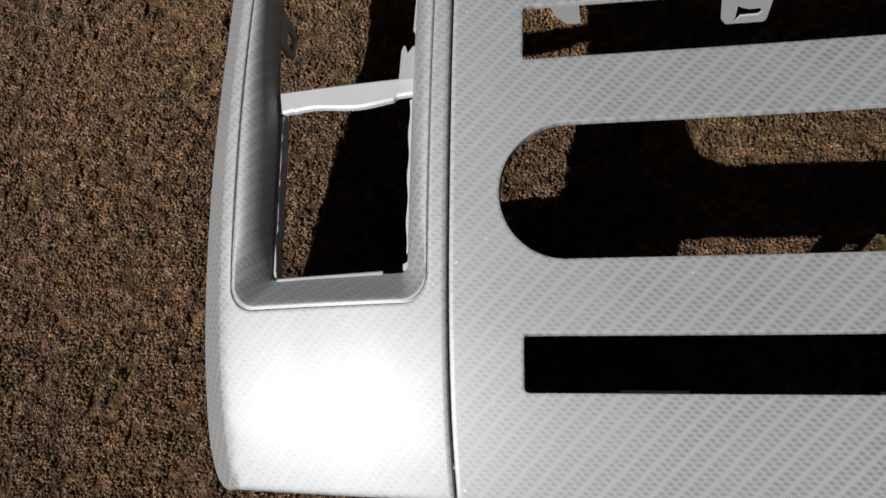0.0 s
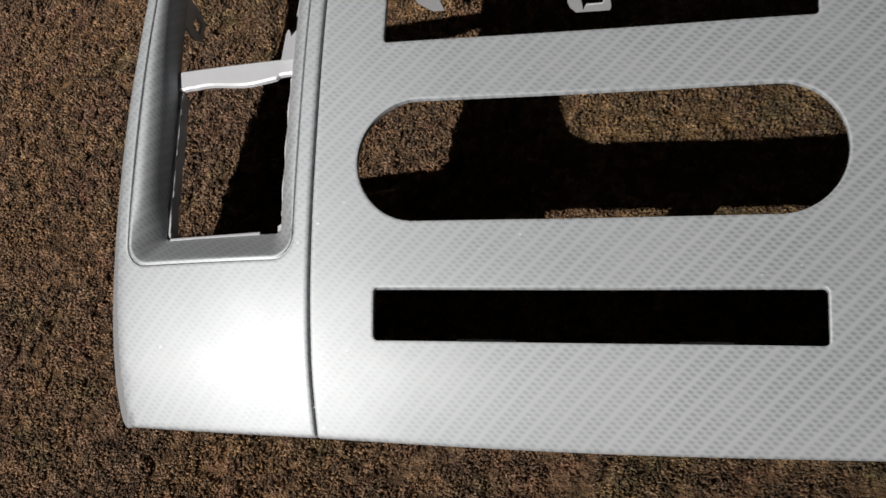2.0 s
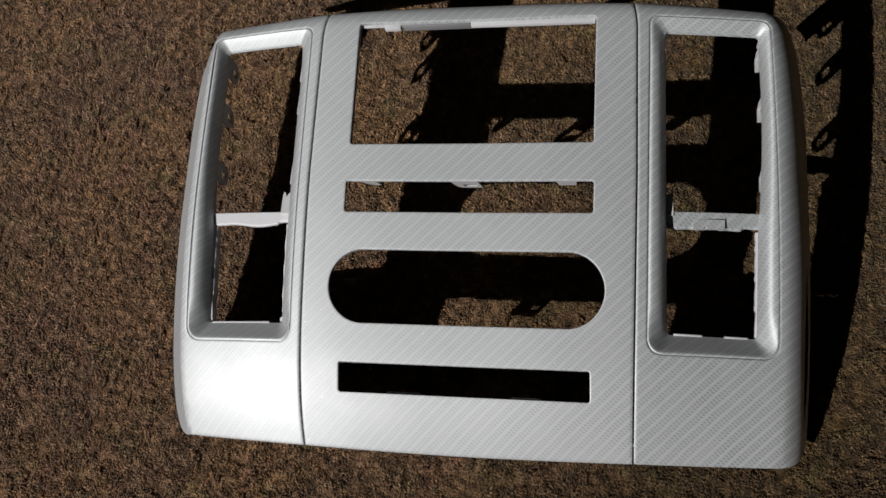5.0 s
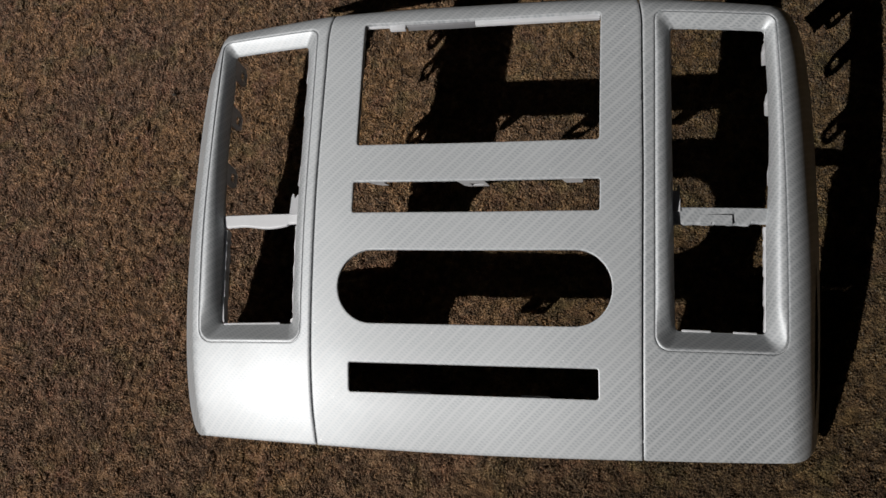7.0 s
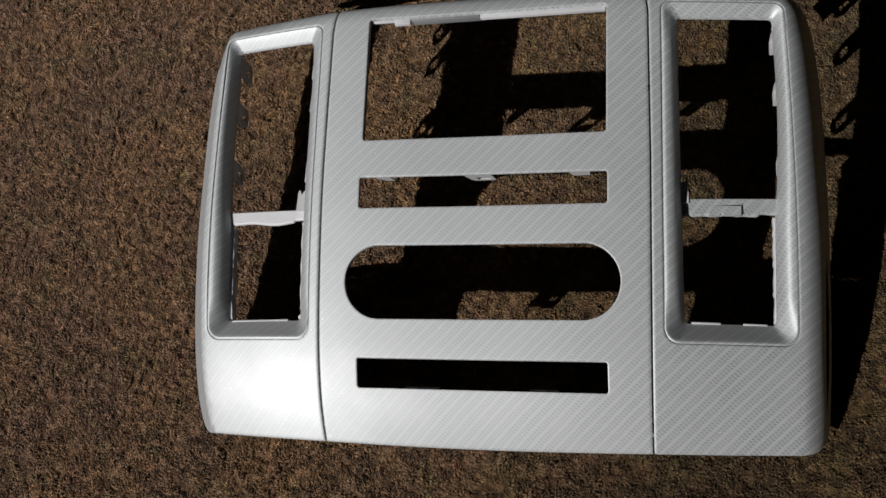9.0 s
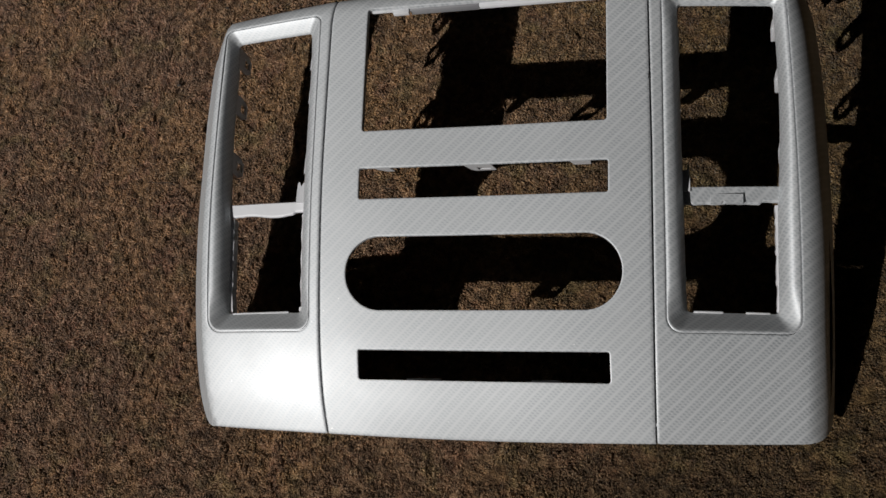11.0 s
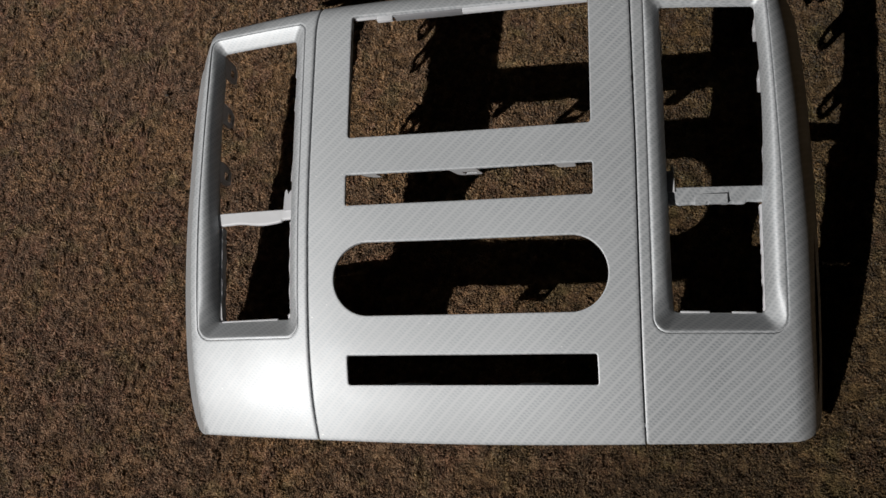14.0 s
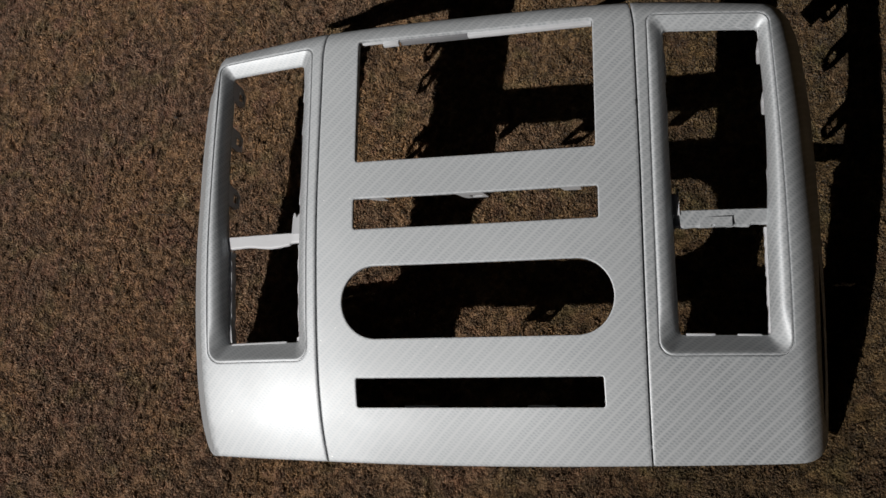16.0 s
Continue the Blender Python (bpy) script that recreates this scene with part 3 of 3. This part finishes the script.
    for a, b in zip(rows, rows[1:]):
        for k in range(5):
            bm.faces.new((a[k], a[(k + 1) % 5], b[(k + 1) % 5], b[k]))
    for r in (rows[0], rows[-1]):
        bm.faces.new(r)
    part("liner", bm, SPRAYED, bezel, "rough lower liner of the vent opening")
    bm = bmesh.new()
    rows = []
    for i in range(61):
        y = -0.1275 + (-0.0560 + 0.1275) * i / 60
        x = 0.1400 + 0.0006 + 0.0003 * math.sin(i * 0.41 + 1) + (0.0009 if i < 3 else 0) - (0.0012 if 3 <= i < 6 else 0)
        zt = level(0.1400, y, 0.0136)
        deep = 0.006 if s > 0 else 0.0018
        rows.append([bm.verts.new((s * xx, y, zz)) for xx, zz in ((0.1390, zt), (x, zt - 0.0004), (x, zt - deep), (0.1390, zt - deep))])
    for a, b in zip(rows, rows[1:]):
        for k in range(4):
            bm.faces.new((a[k], a[(k + 1) % 4], b[(k + 1) % 4], b[k]))
    for r in (rows[0], rows[-1]):
        bm.faces.new(r)
    part("liner", bm, SPRAYED, bezel)
    # an unseen pointed plate added behind the outer back corner to cast shadow
    if s > 0:
        bm = bmesh.new()
        plate = [(0.2085, 0.0400), (0.2237, 0.0300), (0.2290, 0.0245), (0.2300, 0.0500), (0.2200, 0.0800), (0.2085, 0.0870)]
        outline_solid(bm, [Vector((x, z - 0.088)) for x, z in plate], 0.0016, Matrix.Translation((0, 0.1010, 0.088)) @ pose(0, 0, 0, 99.7))
        part("corner_shadow_plate", bm, SPRAYED, bezel, "unseen pointed plate behind the back corner, added to cast shadow")
    # hanging clip tabs with a square eye
    outer = ((0.2068, 0.0780, 0.0158), (0.2076, 0.0400, 0.0158), (0.2074, -0.0085, 0.0155)) if s < 0 else ((0.2066, 0.0780, 0.0176), (0.2080, 0.0395, 0.0176), (0.2090, -0.0128, 0.0176))
    inner = ((0.1385, 0.0655, 0.0140), (0.1385, 0.0385, 0.0140), (0.1390, -0.0170, 0.0140)) if s < 0 else ((0.1385, 0.0640, 0.0140), (0.1385, 0.0310, 0.0140), (0.1390, -0.0250, 0.0140))
    for x, y, low in outer + inner:
        clip_tab(bezel, s * x, y, level(x, y, 0.0205), low, 6 if x > 0.2 and s > 0 else 0)


def clip_tab(bezel, x, y, z, low, tilt=0, half=0.0082):
    """A thin tab hanging down, chamfered at its foot, with a square eye."""
    outline = [(-half, 0.0075), (-half, 0.006 - low), (-0.6 * half, -low), (0.6 * half, -low), (half, 0.006 - low), (half, 0.0075)]
    eye = [(-0.0036, 0.0034 - low), (0.0036, 0.0034 - low), (0.0036, 0.0112 - low), (-0.0036, 0.0112 - low)]
    bm = bmesh.new()
    outline_solid(bm, [Vector(p) for p in outline], 0.0016, Matrix.Translation((x - 0.0008, y, z)) @ pose(0, 0, 0, 0, tilt, 0) @ pose(0, 0, 0, 90, 0, 90), [[Vector(p) for p in eye]])
    part("clip_tab", bm, SPRAYED, bezel, "hanging clip tab with a square eye")


def center_fittings(bezel):
    # tabs under the back edge of the upper slot
    y, z = -0.0287, curve(CROWN, -0.0285)
    plates = ([(-0.0795, 0.0), (-0.0790, -0.0080), (-0.0755, -0.0165), (-0.0742, -0.0182), (-0.0690, -0.0182), (-0.0682, 0.0)],
              [(-0.0128, 0.0), (-0.0120, -0.0250), (-0.0098, -0.0312), (0.0055, -0.0312), (0.0064, -0.0280), (0.0074, 0.0)],
              [(0.0636, 0.0), (0.0648, -0.0172), (0.0660, -0.0186), (0.0760, -0.0184), (0.0772, -0.0168), (0.0782, 0.0)])
    for k, outline in enumerate(plates):
        bm = bmesh.new()
        holes = []
        if k == 1:
            holes = [[Vector(p) for p in ((-0.0064, -0.0290), (-0.0054, -0.0270), (-0.0044, -0.0240), (0.0026, -0.0238), (0.0040, -0.0205), (0.0028, -0.0168), (-0.0012, -0.0172), (-0.0044, -0.0150), (-0.0060, -0.0132))]]
        outline_solid(bm, [Vector(p) for p in reversed(outline)], 0.0008, Matrix.Translation((0, y + 0.0012, z - 0.0018)) @ pose(0, 0, 0, 104.6), holes)
        part("slot_tab", bm, SPRAYED, bezel, "sprayed hanging tab with a slotted hole" if k == 1 else "sprayed hanging tab at the slot's edge")
    # a broad hanging tab with a slotted hole under the bar in front of the dial opening
    bm = bmesh.new()
    plate = [(-0.0185, 0.0720), (-0.0183, 0.0465), (-0.0165, 0.0447), (0.0015, 0.0443), (0.0032, 0.0460), (0.0040, 0.0720)]
    hole = [(-0.0062, 0.0488), (0.0000, 0.0492), (0.0004, 0.0520), (-0.0060, 0.0528)]
    outline_solid(bm, [Vector(p) for p in plate], 0.0010, Matrix.Translation((0, -0.1460, 0)) @ pose(0, 0, 0, 90), [[Vector(p) for p in hole]])
    part("hanging_tab", bm, SPRAYED, bezel, "broad hanging tab with a slotted hole")
    # bare lips inside the front edge of the lower slot
    for a, b in ((-0.0553, -0.0300), (0.0355, 0.0560)):
        bm = bmesh.new()
        zs = curve(CROWN, -0.178) - 0.0034
        add_box(bm, (a, -0.1790, zs - 0.0030), (b, -0.1758, zs), edge=0.0004)
        part("slot_lip", bm, SPRAYED, bezel)
    # lip, tab and block along the back edge of the large opening; the block's grey holds its shade
    zt = curve(CROWN, 0.0953)
    bm = bmesh.new()
    add_box(bm, (-0.004, 0.0925, zt - 0.0068), (0.0885, 0.0965, zt - 0.0026), edge=0.0005)
    part("lip", bm, SPRAYED, bezel)
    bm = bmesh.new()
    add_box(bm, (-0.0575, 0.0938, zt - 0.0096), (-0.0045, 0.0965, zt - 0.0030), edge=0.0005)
    part("block", bm, SHADE_GREY, bezel, "block in a grey that stands for its shade")
    bm = bmesh.new()
    add_box(bm, (-0.0705, 0.0918, zt - 0.0066), (-0.0580, 0.0965, zt - 0.0026), edge=0.0005)
    add_box(bm, (-0.0885, 0.0938, zt - 0.0045), (-0.0700, 0.0965, zt - 0.0026), edge=0.0005)
    part("lip", bm, SPRAYED, bezel)
    # backing strips that close the two seams from below
    for s in (-1, 1):
        bm = bmesh.new()
        rows = []
        for i in range(81):
            yy = -0.2125 + 0.3165 * i / 80
            zz = curve(CROWN, yy) - 0.0052
            xx = seam(yy)
            rows.append([bm.verts.new((s * (xx + dx), yy, zz + dz)) for dx, dz in ((-0.003, 0), (0.003, 0), (0.003, -0.0012), (-0.003, -0.0012))])
        for a, b in zip(rows, rows[1:]):
            for k in range(4):
                bm.faces.new((a[k], a[(k + 1) % 4], b[(k + 1) % 4], b[k]))
        for r in (rows[0], rows[-1]):
            bm.faces.new(r)
        part("seam_strip", bm, DARK_SIDE, bezel, "dark strip at the bottom of the seam")
    # a dark nick in one seam
    bm = bmesh.new()
    zz = curve(CROWN, 0.0295)
    add_box(bm, (seam(0.0295) - 0.0011, 0.0275, zz - 0.004), (seam(0.0295) + 0.0004, 0.0318, zz + 0.0003), edge=0.0005)
    part("seam_plug", bm, RECESS_BLACK, bezel, "dark nick in the seam")
    # turned-in front lip, on which the panel stands, and two mounting legs behind the back edge
    rows = []
    bm = bmesh.new()
    for i in range(121):
        x = -0.218 + 0.436 * i / 120
        yy = front_edge(x) + 0.0110
        top = face(x, yy + 0.001) - 0.002
        low = min(top - 0.001, -0.0032)
        rows.append([bm.verts.new((x, yy + dy, zz)) for dy, zz in ((0, top), (0.0022, top), (0.0032, low), (0.0010, low))])
    for a, b in zip(rows, rows[1:]):
        for k in range(4):
            bm.faces.new((a[k], a[(k + 1) % 4], b[(k + 1) % 4], b[k]))
    for r in (rows[0], rows[-1]):
        bm.faces.new(r)
    part("front_lip", bm, SPRAYED, bezel)
    for x in (-0.045, 0.075):
        bm = bmesh.new()
        rows = []
        for i in range(13):
            u = i / 12
            xx, yy, zz = x - (0.12 - x) * 0.18 * u, 0.1045 + 0.066 * u, 0.1060 - 0.1102 * u
            w = 0.011 - 0.003 * u
            rows.append([bm.verts.new((xx + dx, yy + dy, zz)) for dx, dy in ((-w, -0.003), (w, -0.003), (w, 0), (-w, 0))])
        for a, b in zip(rows, rows[1:]):
            for k in range(4):
                bm.faces.new((a[k], a[(k + 1) % 4], b[(k + 1) % 4], b[k]))
        for r in (rows[0], rows[-1]):
            bm.faces.new(r)
        part("mounting_leg", bm, SPRAYED, bezel)
    # unseen sheet flaring out and down under one side's back edge, added for shadow
    bm = bmesh.new()
    rows = []
    for i in range(41):
        x = -0.2120 + 0.140 * i / 40
        y = min(back_edge(x), 0.1018) - 0.0045
        z = face(max(x, -0.205), y) - 0.004
        deep = 0.048 * min(1.0, 0.6 + 2.0 * i / 40)
        lean = Vector((0.145 - x, -0.29 - y, 0.725 - z))
        lean = lean / -lean.z
        rows.append([bm.verts.new(Vector((x, y, z)) + lean * d + Vector((0, dy, 0))) for d, dy in ((0, 0), (deep, 0), (deep, -0.0016), (0, -0.0016))])
    for a, b in zip(rows, rows[1:]):
        for k in range(4):
            bm.faces.new((a[k], a[(k + 1) % 4], b[(k + 1) % 4], b[k]))
    for r in (rows[0], rows[-1]):
        bm.faces.new(r)
    part("back_shadow_sheet", bm, SPRAYED, bezel, "unseen sheet under the back edge, added to cast shadow")


bezel = new("dashboard_bezel")
tagged(bezel, "silver-white weave-printed plastic car dashboard bezel lying on brown carpet", "dashboard bezel")
center_panel(bezel)
for side in (-1, 1):
    wing(bezel, side)
    vent_fittings(bezel, side)
center_fittings(bezel)

carpet_pile()


# ---- lint and crumbs on the carpet ----
def lint(points, thick, tone, label):
    """A thin thread that lies in the pile, bent through a few points."""
    bm = bmesh.new()
    rings = []
    for i, p in enumerate(points):
        a, b = Vector(points[max(0, i - 1)]), Vector(points[min(len(points) - 1, i + 1)])
        side = (b - a).cross(Vector((0, 0, 1))).normalized()
        r = thick * (0.5 if i in (0, len(points) - 1) else 1.0)
        rings.append([bm.verts.new(Vector(p) + side * r * math.cos(k * math.pi / 3) + Vector((0, 0, r * math.sin(k * math.pi / 3)))) for k in range(6)])
    for a, b in zip(rings, rings[1:]):
        for k in range(6):
            bm.faces.new((a[k], a[(k + 1) % 6], b[(k + 1) % 6], b[k]))
    bm.faces.new(rings[0])
    bm.faces.new(rings[-1])
    tagged(part("lint_thread", bm, tone, None), label, "thread")


def crumb(x, y, z, size, seed):
    """A small dark uneven crumb."""
    bm = bmesh.new()
    bmesh.ops.create_icosphere(bm, subdivisions=2, radius=size)
    rng = random.Random(seed)
    for v in bm.verts:
        v.co = Vector((v.co.x * 1.3, v.co.y * 0.9, v.co.z * 0.7)) * rng.uniform(0.75, 1.15) + Vector((x, y, z))
    tagged(part("crumb", bm, CRUMB, None), "small dark brown crumb lying in the carpet pile", "crumb")


CRUMB = plastic_material("dark_crumb", (0.030, 0.022, 0.016), 0.8)
lint([(-0.3290, 0.0092, 0.0012), (-0.3225, 0.0070, 0.0018), (-0.3160, 0.0060, 0.0020), (-0.3090, 0.0064, 0.0020), (-0.3030, 0.0052, 0.0018), (-0.2985, 0.0030, 0.0010)], 0.00032, CRUMB, "thin dark thread lying on the brown carpet")
lint([(-0.5060, 0.1620, 0.0010), (-0.5050, 0.1570, 0.0018), (-0.5034, 0.1520, 0.0018), (-0.5030, 0.1475, 0.0010)], 0.00055, CRUMB, "short dark fibre lying on the brown carpet")
for x, y, size, seed in ((-0.3124, 0.1039, 0.0016, 1), (-0.2736, 0.1820, 0.0014, 2), (-0.3428, 0.0606, 0.0013, 3)):
    crumb(x, y, 0.0004, size, seed)
